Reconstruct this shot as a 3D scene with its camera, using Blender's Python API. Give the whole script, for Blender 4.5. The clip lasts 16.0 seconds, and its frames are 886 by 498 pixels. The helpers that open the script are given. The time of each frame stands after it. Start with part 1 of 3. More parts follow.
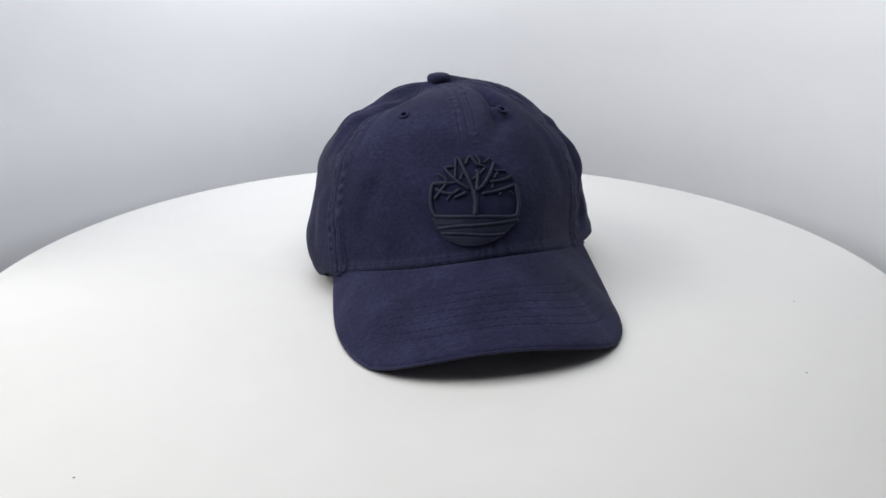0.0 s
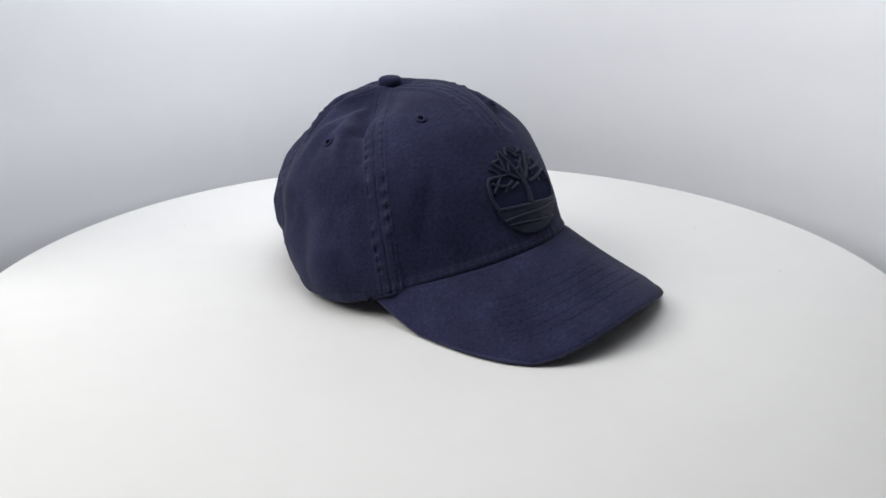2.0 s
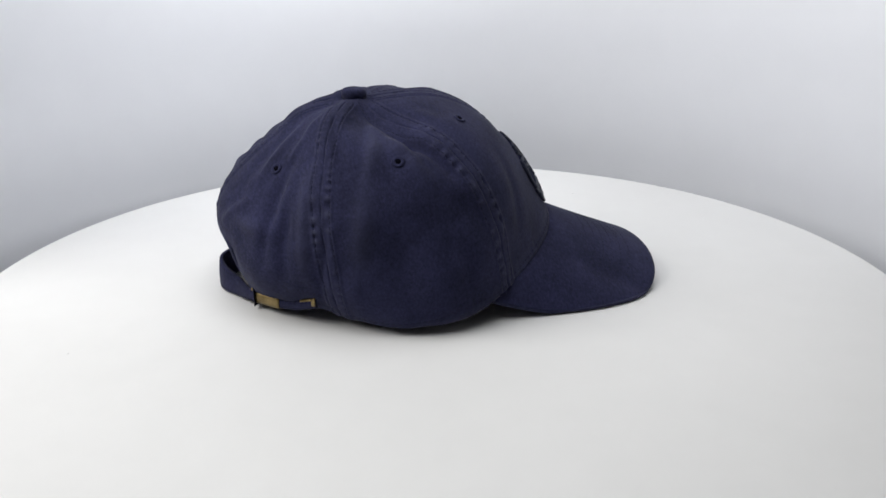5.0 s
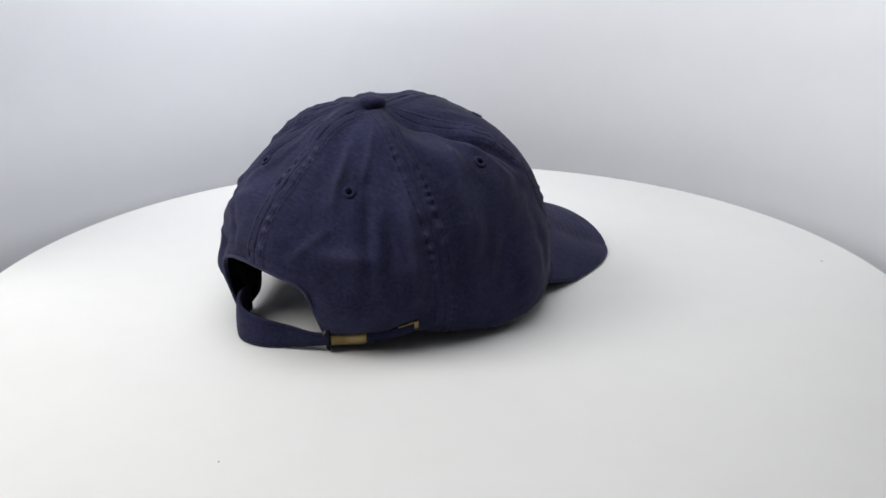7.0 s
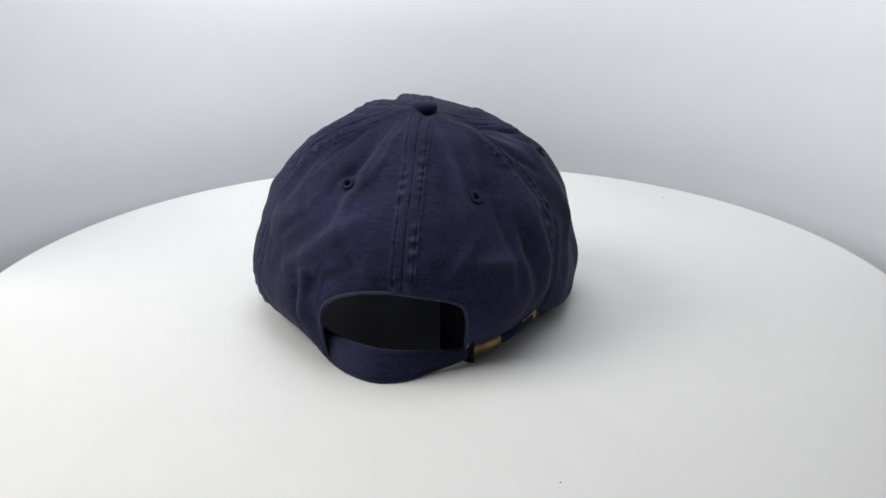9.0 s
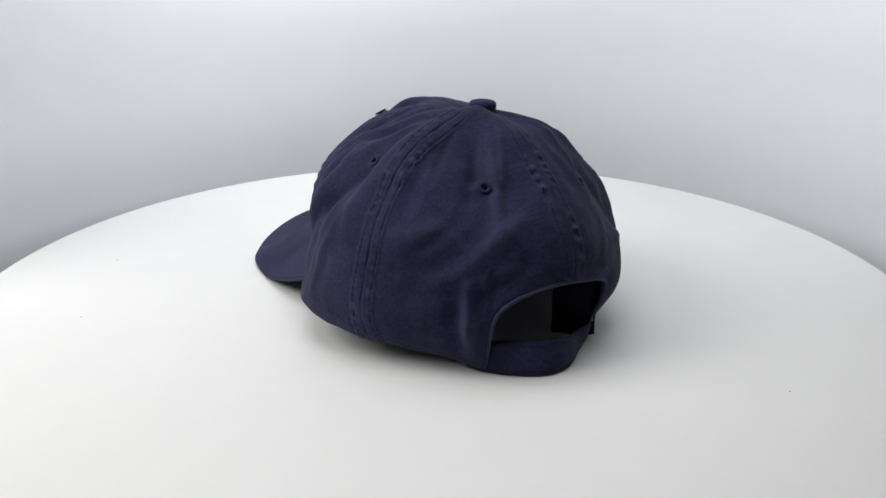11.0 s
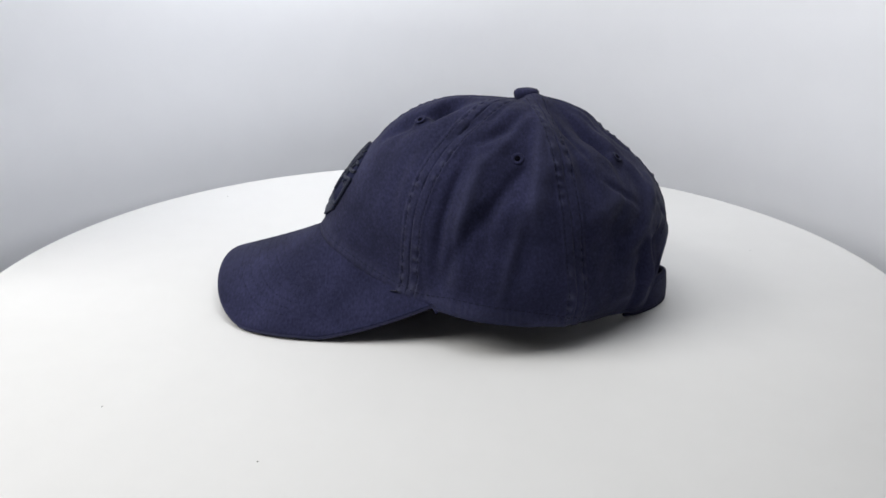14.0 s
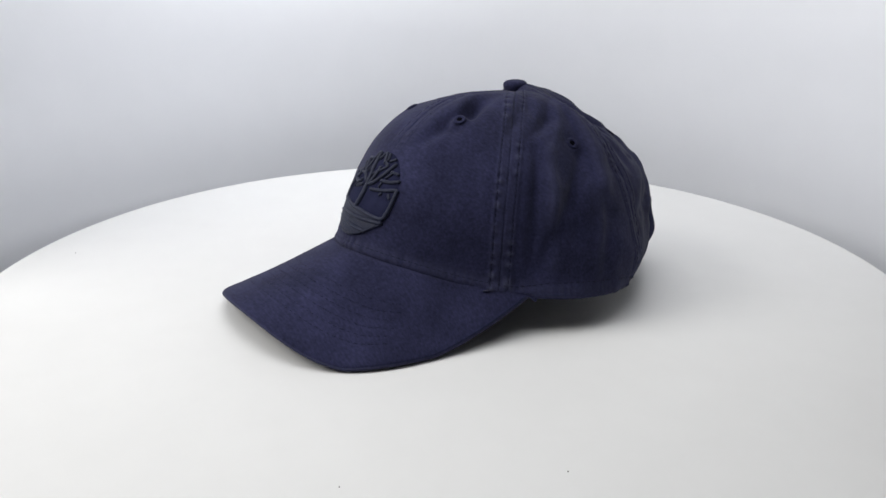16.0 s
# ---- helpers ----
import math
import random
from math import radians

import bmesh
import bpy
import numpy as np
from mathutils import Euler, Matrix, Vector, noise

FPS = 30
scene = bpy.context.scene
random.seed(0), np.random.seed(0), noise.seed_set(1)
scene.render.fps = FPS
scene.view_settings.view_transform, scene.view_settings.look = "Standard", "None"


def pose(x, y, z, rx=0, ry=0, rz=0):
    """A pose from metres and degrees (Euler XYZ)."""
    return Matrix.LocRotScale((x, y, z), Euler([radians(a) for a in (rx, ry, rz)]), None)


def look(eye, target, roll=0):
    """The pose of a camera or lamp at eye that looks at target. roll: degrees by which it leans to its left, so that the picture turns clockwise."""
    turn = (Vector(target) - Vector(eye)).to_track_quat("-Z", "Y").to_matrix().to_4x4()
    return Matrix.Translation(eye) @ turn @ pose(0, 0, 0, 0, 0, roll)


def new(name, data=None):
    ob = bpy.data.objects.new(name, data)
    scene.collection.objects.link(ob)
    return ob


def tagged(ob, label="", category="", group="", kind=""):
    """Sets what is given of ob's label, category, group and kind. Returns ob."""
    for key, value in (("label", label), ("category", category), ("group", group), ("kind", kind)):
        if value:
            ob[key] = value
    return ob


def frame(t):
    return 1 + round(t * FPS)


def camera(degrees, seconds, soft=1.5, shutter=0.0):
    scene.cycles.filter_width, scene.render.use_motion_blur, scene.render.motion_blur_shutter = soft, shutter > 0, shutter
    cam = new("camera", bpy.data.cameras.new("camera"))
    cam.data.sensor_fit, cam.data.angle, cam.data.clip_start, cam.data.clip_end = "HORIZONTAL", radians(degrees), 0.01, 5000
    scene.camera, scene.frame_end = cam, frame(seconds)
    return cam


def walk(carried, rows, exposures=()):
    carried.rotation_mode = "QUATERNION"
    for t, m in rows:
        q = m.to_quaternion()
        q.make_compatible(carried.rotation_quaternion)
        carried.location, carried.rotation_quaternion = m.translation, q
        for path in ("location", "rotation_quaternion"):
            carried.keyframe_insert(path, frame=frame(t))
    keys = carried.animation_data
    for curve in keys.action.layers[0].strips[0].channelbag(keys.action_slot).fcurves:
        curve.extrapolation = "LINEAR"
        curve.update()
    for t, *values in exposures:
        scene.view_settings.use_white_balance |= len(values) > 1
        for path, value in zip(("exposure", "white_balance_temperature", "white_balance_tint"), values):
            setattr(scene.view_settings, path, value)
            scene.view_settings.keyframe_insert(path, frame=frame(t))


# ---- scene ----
# One cotton cap on a slowly turning white photo turntable, inside a white photo booth.
EYE = Vector((0.0, -0.5150, 0.2103))
TILT, TURN, ROLL = radians(20.186), radians(0.166), -0.11
AIM = Vector((math.sin(TURN) * math.cos(TILT), math.cos(TURN) * math.cos(TILT), -math.sin(TILT)))
cam = camera(55.55, 16.0, soft=1.6)
walk(cam, [(0.0, look(EYE, EYE + AIM, ROLL)), (16.0, look(EYE, EYE + AIM, ROLL))])

# ---------------- light ----------------
world = bpy.data.worlds.new("booth_air")
scene.world = world
world.use_nodes = True
world.node_tree.nodes["Background"].inputs["Color"].default_value = (0.9, 0.94, 1.0, 1)
world.node_tree.nodes["Background"].inputs["Strength"].default_value = 0.02
scene.view_settings.exposure = 0.0


def softbox(name, eye, target, size_x, size_y, power, colour, spread=180):
    data = bpy.data.lights.new(name, "AREA")
    data.shape, data.size, data.size_y, data.energy, data.color = "RECTANGLE", size_x, size_y, power, colour
    data.spread = radians(spread)
    ob = new(name, data)
    ob.matrix_world = look(eye, target)
    return ob


softbox("led_panel_key", (-0.82, -0.20, 0.74), (-0.04, 0.0, 0.0), 0.60, 0.60, 7.2, (1.0, 0.985, 0.96), 170)
softbox("led_panel_top", (-0.06, -0.02, 1.08), (-0.06, -0.02, 0.0), 0.85, 0.85, 7.6, (0.975, 0.985, 1.0))
# Added fill lamp with no known source: brightens the backdrop left of centre.
softbox("backdrop_wash_fill", (0.30, 0.24, 0.76), (-0.14, 0.37, 0.20), 0.22, 0.22, 0.45, (0.97, 0.98, 1.0), 52)


# ---------------- materials ----------------
def shader(name):
    m = bpy.data.materials.new(name)
    m.use_nodes = True
    nt = m.node_tree
    return m, nt, nt.nodes["Principled BSDF"]


def mottled(name, dark, light, scale, rough, bump=0.0, bump_scale=900.0, sheen=0.0, metal=0.0, fine=None, spec=0.4):
    """A surface with large mottling and a fine relief, in object space."""
    m, nt, b = shader(name)
    co = nt.nodes.new("ShaderNodeTexCoord")
    n1 = nt.nodes.new("ShaderNodeTexNoise")
    n1.inputs["Scale"].default_value = scale
    n1.inputs["Detail"].default_value = 5
    nt.links.new(co.outputs["Object"], n1.inputs["Vector"])
    n2 = nt.nodes.new("ShaderNodeTexNoise")
    n2.inputs["Scale"].default_value = fine or scale * 14
    n2.inputs["Detail"].default_value = 3
    nt.links.new(co.outputs["Object"], n2.inputs["Vector"])
    mix = nt.nodes.new("ShaderNodeMath")
    mix.operation = "MULTIPLY_ADD"
    mix.inputs[1].default_value = 0.36
    nt.links.new(n2.outputs["Fac"], mix.inputs[0])
    half = nt.nodes.new("ShaderNodeMath")
    half.operation = "MULTIPLY"
    half.inputs[1].default_value = 0.64
    nt.links.new(n1.outputs["Fac"], half.inputs[0])
    nt.links.new(half.outputs[0], mix.inputs[2])
    ramp = nt.nodes.new("ShaderNodeValToRGB")
    ramp.color_ramp.elements[0].position, ramp.color_ramp.elements[1].position = 0.32, 0.68
    ramp.color_ramp.elements[0].color, ramp.color_ramp.elements[1].color = (*dark, 1), (*light, 1)
    nt.links.new(mix.outputs[0], ramp.inputs["Fac"])
    nt.links.new(ramp.outputs["Color"], b.inputs["Base Color"])
    b.inputs["Roughness"].default_value = rough
    b.inputs["Metallic"].default_value = metal
    b.inputs["Specular IOR Level"].default_value = spec
    b.inputs["Sheen Weight"].default_value = sheen
    b.inputs["Sheen Roughness"].default_value = 0.5
    if bump:
        n3 = nt.nodes.new("ShaderNodeTexNoise")
        n3.inputs["Scale"].default_value = bump_scale
        n3.inputs["Detail"].default_value = 4
        nt.links.new(co.outputs["Object"], n3.inputs["Vector"])
        bp = nt.nodes.new("ShaderNodeBump")
        bp.inputs["Strength"].default_value = bump
        bp.inputs["Distance"].default_value = 0.0006
        nt.links.new(n3.outputs["Fac"], bp.inputs["Height"])
        nt.links.new(bp.outputs["Normal"], b.inputs["Normal"])
    return m


def twill():
    """Washed navy cotton: mottled dye, fine diagonal weave, soft nap."""
    m = mottled("navy_twill", (0.0113, 0.0123, 0.0342), (0.0268, 0.0284, 0.0715), 34, 0.92, 0.35, 700, 0.05, spec=0.12)
    nt = m.node_tree
    co = nt.nodes["Texture Coordinate"]
    wave = nt.nodes.new("ShaderNodeTexWave")
    wave.bands_direction = "DIAGONAL"
    wave.inputs["Scale"].default_value = 420
    wave.inputs["Distortion"].default_value = 1.5
    nt.links.new(co.outputs["Object"], wave.inputs["Vector"])
    b2 = nt.nodes.new("ShaderNodeBump")
    b2.inputs["Strength"].default_value = 0.12
    b2.inputs["Distance"].default_value = 0.0003
    nt.links.new(wave.outputs["Fac"], b2.inputs["Height"])
    nt.links.new(nt.nodes["Bump"].outputs["Normal"], b2.inputs["Normal"])
    stretch = nt.nodes.new("ShaderNodeMapping")
    stretch.inputs["Scale"].default_value = (170, 900, 700)
    nt.links.new(co.outputs["Object"], stretch.inputs["Vector"])
    grain = nt.nodes.new("ShaderNodeTexNoise")
    grain.inputs["Scale"].default_value = 1.0
    grain.inputs["Detail"].default_value = 4
    nt.links.new(stretch.outputs["Vector"], grain.inputs["Vector"])
    depth = nt.nodes.new("ShaderNodeMapRange")
    depth.inputs["From Min"].default_value, depth.inputs["From Max"].default_value = 0.3, 0.7
    depth.inputs["To Min"].default_value, depth.inputs["To Max"].default_value = 0.78, 1.22
    nt.links.new(grain.outputs["Fac"], depth.inputs["Value"])
    woven = nt.nodes.new("ShaderNodeVectorMath")
    woven.operation = "SCALE"
    nt.links.new(nt.nodes["Color Ramp"].outputs["Color"], woven.inputs[0])
    nt.links.new(depth.outputs["Result"], woven.inputs["Scale"])
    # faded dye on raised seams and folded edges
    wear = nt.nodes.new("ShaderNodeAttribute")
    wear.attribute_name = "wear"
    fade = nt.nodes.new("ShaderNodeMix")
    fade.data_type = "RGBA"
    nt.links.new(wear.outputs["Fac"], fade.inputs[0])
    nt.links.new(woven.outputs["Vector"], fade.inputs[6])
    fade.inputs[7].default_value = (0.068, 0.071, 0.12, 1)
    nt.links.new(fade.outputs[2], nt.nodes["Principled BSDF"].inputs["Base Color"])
    nt.links.new(b2.outputs["Normal"], nt.nodes["Principled BSDF"].inputs["Normal"])
    return m


NAVY = twill()
THREAD = mottled("navy_thread", (0.006, 0.007, 0.018), (0.013, 0.014, 0.034), 200, 0.75, spec=0.1)
EMBROIDERY = mottled("navy_embroidery", (0.0080, 0.0104, 0.0265), (0.0158, 0.0196, 0.0440), 160, 0.56, 0.5, 1500, spec=0.25)
# Same navy cloth, its colour darkened for the shade between the cords.
EMBLEM_SHADE = mottled("emblem_shaded_cloth", (0.0105, 0.0117, 0.030), (0.020, 0.022, 0.052), 120, 0.9, 0.4, 900, spec=0.05)
LINING = mottled("dark_lining", (0.008, 0.008, 0.014), (0.014, 0.014, 0.022), 80, 0.95, 0.3, 900, spec=0.05)
# Near black, painted for the shade inside the eyelets.
HOLE_SHADE = mottled("eyelet_shade_black", (0.003, 0.003, 0.006), (0.005, 0.005, 0.009), 200, 1.0, spec=0.0)
BRASS = mottled("antique_brass", (0.13, 0.092, 0.036), (0.32, 0.24, 0.11), 120, 0.38, 0.25, 600, 0.0, 0.9)
PLATTER_WHITE = mottled("white_platter_laminate", (0.70, 0.70, 0.695), (0.73, 0.73, 0.725), 6, 0.55, 0.03, 300, fine=45)
BACKDROP_WHITE = mottled("white_backdrop_vinyl", (0.80, 0.815, 0.855), (0.83, 0.845, 0.885), 2.5, 0.75, 0.04, 200, fine=30)
BOUNCE_GREY = mottled("bounce_pale_grey", (0.42, 0.42, 0.43), (0.48, 0.48, 0.49), 3, 0.9, fine=60)
BENCH_GREY = mottled("bench_grey_laminate", (0.36, 0.36, 0.365), (0.42, 0.42, 0.425), 5, 0.6, fine=90)
BASE_GREY = mottled("turntable_base_plastic", (0.55, 0.55, 0.56), (0.62, 0.62, 0.63), 12, 0.5)
LINT = mottled("lint", (0.05, 0.05, 0.05), (0.12, 0.12, 0.11), 900, 0.9)


# ---------------- mesh helpers ----------------
def link_mesh(name, verts, faces, material, parent=None, label="", smooth=True):
    me = bpy.data.meshes.new(name)
    me.from_pydata([tuple(v) for v in verts], [], faces)
    me.update()
    if smooth:
        me.shade_smooth()
    me.materials.append(material)
    ob = new(name, me)
    if parent:
        ob.parent = parent
    if label:
        ob["label"] = label
    return ob


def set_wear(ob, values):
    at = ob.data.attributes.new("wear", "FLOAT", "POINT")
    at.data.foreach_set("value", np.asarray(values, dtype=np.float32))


def part(name, bm, material, parent, label=""):
    me = bpy.data.meshes.new(name)
    bm.to_mesh(me)
    bm.free()
    me.shade_smooth()
    me.materials.append(material)
    ob = new(name, me)
    ob.parent = parent
    if label:
        ob["label"] = label
    return ob


def lathe(profile, steps):
    """Vertices and faces of a turned form; profile: (radius, z) from axis to axis."""
    verts, faces = [], []
    for r, z in profile:
        for k in range(steps):
            a = 2 * math.pi * k / steps
            verts.append((r * math.cos(a), r * math.sin(a), z))
    for i in range(len(profile) - 1):
        for k in range(steps):
            n = (k + 1) % steps
            faces.append((i * steps + k, i * steps + n, (i + 1) * steps + n, (i + 1) * steps + k))
    return verts, faces


def grid_faces(nu, nv, base=0, flip=False):
    f = []
    for i in range(nu - 1):
        for j in range(nv - 1):
            q = (base + i * nv + j, base + (i + 1) * nv + j, base + (i + 1) * nv + j + 1, base + i * nv + j + 1)
            f.append(q[::-1] if flip else q)
    return f


def sheet(outer, inner):
    """A closed sheet between two grids (nu, nv, 3)."""
    nu, nv = outer.shape[:2]
    n = nu * nv
    verts = np.concatenate([outer.reshape(-1, 3), inner.reshape(-1, 3)])
    faces = grid_faces(nu, nv) + grid_faces(nu, nv, n, True)
    for i in range(nu - 1):
        for j, fl in ((0, False), (nv - 1, True)):
            q = (i * nv + j, n + i * nv + j, n + (i + 1) * nv + j, (i + 1) * nv + j)
            faces.append(q[::-1] if fl else q)
    for j in range(nv - 1):
        for i, fl in ((0, True), (nu - 1, False)):
            q = (i * nv + j, n + i * nv + j, n + i * nv + j + 1, i * nv + j + 1)
            faces.append(q[::-1] if fl else q)
    return verts.tolist(), faces


def tube(path, radius, sides=8, flat=1.0, normals=None):
    """A round cord along a path, with closed rounded ends; flat squeezes it along the given normals."""
    path = np.asarray(path, float)
    n = len(path)
    tang = np.gradient(path, axis=0)
    tang /= np.linalg.norm(tang, axis=1)[:, None] + 1e-12
    up = np.tile([0.0, 0.0, 1.0], (n, 1)) if normals is None else np.asarray(normals)
    side = np.cross(tang, up)
    side /= np.linalg.norm(side, axis=1)[:, None] + 1e-12
    up = np.cross(side, tang)
    radius = np.broadcast_to(radius, (n,))
    verts, faces = [], []
    for i in range(n):
        for k in range(sides):
            a = 2 * math.pi * k / sides
            verts.append(path[i] + radius[i] * (math.cos(a) * side[i] + flat * math.sin(a) * up[i]))
    for i in range(n - 1):
        for k in range(sides):
            m = (k + 1) % sides
            faces.append((i * sides + k, i * sides + m, (i + 1) * sides + m, (i + 1) * sides + k))
    for i, s in ((0, -1), (n - 1, 1)):
        verts.append(path[i] + s * tang[i] * radius[i] * 0.5)
        c = len(verts) - 1
        for k in range(sides):
            m = (k + 1) % sides
            faces.append((c, i * sides + m, i * sides + k) if s < 0 else (c, i * sides + k, i * sides + m))
    return verts, faces


def joined(pieces):
    verts, faces = [], []
    for v, f in pieces:
        o = len(verts)
        verts += [tuple(p) for p in v]
        faces += [tuple(o + i for i in q) for q in f]
    return verts, faces


def smooth_path(points, steps):
    """Catmull-Rom through the points."""
    p = np.asarray(points, float)
    p = np.concatenate([2 * p[:1] - p[1:2], p, 2 * p[-1:] - p[-2:-1]])
    out = []
    for i in range(1, len(p) - 2):
        for t in np.linspace(0, 1, steps, endpoint=False):
            a, b, c, d = p[i - 1:i + 3]
            out.append(0.5 * (2 * b + (c - a) * t + (2 * a - 5 * b + 4 * c - d) * t ** 2 + (3 * b - a - 3 * c + d) * t ** 3))
    out.append(p[-2])
    return np.array(out)


# ---------------- the booth ----------------
FLOOR_Z, WALL_R, WALL_TOP = -0.09, 0.39, 0.40


def booth():
    """A white sheet bent round the turntable: half a drum open towards the camera."""
    prof = [(WALL_R, FLOOR_Z), (WALL_R, -0.02), (WALL_R + 0.004, 0.12), (WALL_R + 0.012, WALL_TOP)]
    verts, faces = [], []
    steps = 96
    plan = [(math.cos(math.pi * k / steps), math.sin(math.pi * k / steps), 0.0) for k in range(steps + 1)]
    for r, z in prof:
        for cx, cy, fy in plan:
            verts.append((r * cx, r * cy + fy, z))
    w = len(plan)
    for i in range(len(prof) - 1):
        for k in range(w - 1):
            faces.append((i * w + k, i * w + k + 1, (i + 1) * w + k + 1, (i + 1) * w + k))
    ob = link_mesh("backdrop", verts, faces, BACKDROP_WHITE)
    mod = ob.modifiers.new("thickness", "SOLIDIFY")
    mod.thickness, mod.offset = 0.003, -1.0
    tagged(ob, "white vinyl backdrop sheet standing bent round the turntable", "backdrop", kind="structure")


def slab(name, lo, hi, label, category, material=BOUNCE_GREY):
    v = [(x, y, z) for z in (lo[2], hi[2]) for x, y in ((lo[0], lo[1]), (hi[0], lo[1]), (hi[0], hi[1]), (lo[0], hi[1]))]
    f = [(0, 3, 2, 1), (4, 5, 6, 7), (0, 1, 5, 4), (1, 2, 6, 5), (2, 3, 7, 6), (3, 0, 4, 7)]
    tagged(link_mesh(name, v, f, material, smooth=False), label, category, kind="structure")


def studio():
    # Unseen room shell: pale walls and ceiling are added to bounce fill light.
    low, top = FLOOR_Z, 1.7
    slab("floor", (-1.6, -1.8, low - 0.05), (1.6, 1.6, low), "plain grey bench under the turntable and backdrop", "floor", BENCH_GREY)
    slab("ceiling", (-1.6, -1.8, top), (1.6, 1.6, top + 0.05), "unseen pale grey ceiling added to bounce fill light", "ceiling")
    slab("wall_north", (-1.6, 1.6, low), (1.6, 1.65, top), "unseen pale grey wall added to bounce fill light", "wall")
    slab("wall_south", (-1.6, -1.85, low), (1.6, -1.8, top), "unseen pale grey wall added to bounce fill light", "wall")
    slab("wall_east", (1.6, -1.8, low), (1.65, 1.6, top), "unseen pale grey wall added to bounce fill light", "wall")
    slab("wall_west", (-1.65, -1.8, low), (-1.6, 1.6, top), "unseen pale grey wall added to bounce fill light", "wall")


studio()
booth()


def turntable():
    thing = tagged(new("turntable"), "round white motorised photo turntable with a smooth matte platter", "turntable")
    thing.matrix_basis = pose(0, 0, FLOOR_Z)
    top = -FLOOR_Z
    prof = [(0.0, top - 0.018), (0.285, top - 0.018), (0.296, top - 0.016), (0.2988, top - 0.012), (0.3, top - 0.006),
            (0.2997, top - 0.0025), (0.2985, top - 0.0008), (0.2965, top), (0.15, top), (0.0, top)]
    v, f = lathe(prof, 192)
    platter = link_mesh("platter", v, f, PLATTER_WHITE, thing)
    v, f = lathe([(0.0, 0.0005), (0.16, 0.0005), (0.165, 0.004), (0.16, top - 0.03), (0.2, top - 0.024), (0.2, top - 0.0195), (0.0, top - 0.0195)], 96)
    link_mesh("drive_base", v, f, BASE_GREY, thing, "pale grey plastic drive base")
    for x, y, r in ((-0.1532, -0.2183, 0.0005), (-0.0917, 0.2090, 0.00045), (0.2183, -0.0390, 0.00045), (0.1888, -0.1300, 0.00045)):
        bm = bmesh.new()
        bmesh.ops.create_icosphere(bm, subdivisions=1, radius=r)
        for p in bm.verts:
            p.co = Vector((p.co.x * 1.3 + x, p.co.y * 0.7 + y, p.co.z * 0.4 + top + 0.0002))
        part("lint_speck", bm, LINT, platter, "tiny grey lint speck")
    return platter


PLATTER = turntable()


# ---------------- the cap ----------------
# Crown: radius from a point inside it, as harmonics round the head (rows: constant, cos, sin, cos 2, sin 2 ...)
# times Chebyshev terms from the hem (s = 0) to the button (s = 1). Angle 0 is the front, positive to the wearer's left.
CORE = np.array([0.0, 0.0, 0.03605])
CROWN = (
    (0.09101, -0.00644, -0.00053, 0.00125, 0.00065, -0.00019),
    (0.00999, -0.00987, -0.00187, -0.00139, 0.00079, 0.00109),
    (0.00515, 0.00011, 0.00091, -0.00072, -0.00065, -0.00083),
    (0.00121, -0.00568, -0.0021, -0.00288, -0.00221, -0.0024),
    (-0.00296, 4e-05, -0.00387, -0.00364, -0.0027, -0.00142),
    (0.00045, 0.00304, 0.00108, 0.00129, -0.0003, 0.00083),
    (0.00017, 6e-05, 0.00055, 0.00069, 0.001, 0.00012),
    (0.00141, -0.00127, 0.00118, -0.00069, 0.00067, 0.00045),
    (8e-05, 0.00018, 0.00047, 0.00173, 0.0006, 0.00085),
    (0.00087, -0.00075, 0.00172, 0.00095, 0.00032, 0.00057),
    (0.00113, -0.00035, 0.00095, -0.00033, -4e-05, -0.00012),
)
HEM = (-0.2638, 0.2055, 0.0685, 0.0695, 0.0144, -0.0034, -0.0222, 0.0222, -0.013, 0.0001, 0.0246)


def cheb(x, k):
    return np.cos(k * np.arccos(np.clip(x, -1, 1)))


def harmonics(th, n):
    return [np.ones_like(th)] + [g(k * th) for k in range(1, n + 1) for g in (np.cos, np.sin)]


def crown_smooth(th, s):
    """Places on the smooth crown; th in radians."""
    th, s = np.broadcast_arrays(np.asarray(th, float), np.asarray(s, float))
    low = sum(c * h for c, h in zip(HEM, harmonics(th, 5)))
    lift = low + (math.pi / 2 - low) * s
    r = np.zeros_like(th)
    for i, (row, h) in enumerate(zip(CROWN, harmonics(th, 5))):
        r = r + h * (1 if i == 0 else 1 - s ** 4) * sum(c * cheb(2 * s - 1, k) for k, c in enumerate(row))
    p = CORE + np.stack([r * np.cos(lift) * np.sin(th), -r * np.cos(lift) * np.cos(th), r * np.sin(lift)], -1)
    z = p[..., 2]
    p[..., 2] = np.where(z < 0.008, 0.0012 + 0.0068 * np.exp(np.clip((z - 0.008) / 0.0068, -3, 0)), z)
    return p


def normals(fn, th, s, h=1e-3):
    a = fn(th + h, s) - fn(th - h, s)
    b = fn(th, np.clip(s + h, 0, 1)) - fn(th, np.clip(s - h, 0, 1))
    n = np.cross(a, b)
    return n / (np.linalg.norm(n, axis=-1)[..., None] + 1e-12)


# seams in degrees: at the hem and at the top
SEAMS = ((-0.5, 3.0), (46.5, 51.5), (102.0, 100.5), (173.0, 176.5), (-108.5, -124.0), (-46.0, -60.0))


def seam_angle(k, s):
    lo, hi = SEAMS[k]
    return np.radians(lo + (hi - lo) * np.clip(s, 0, 1))


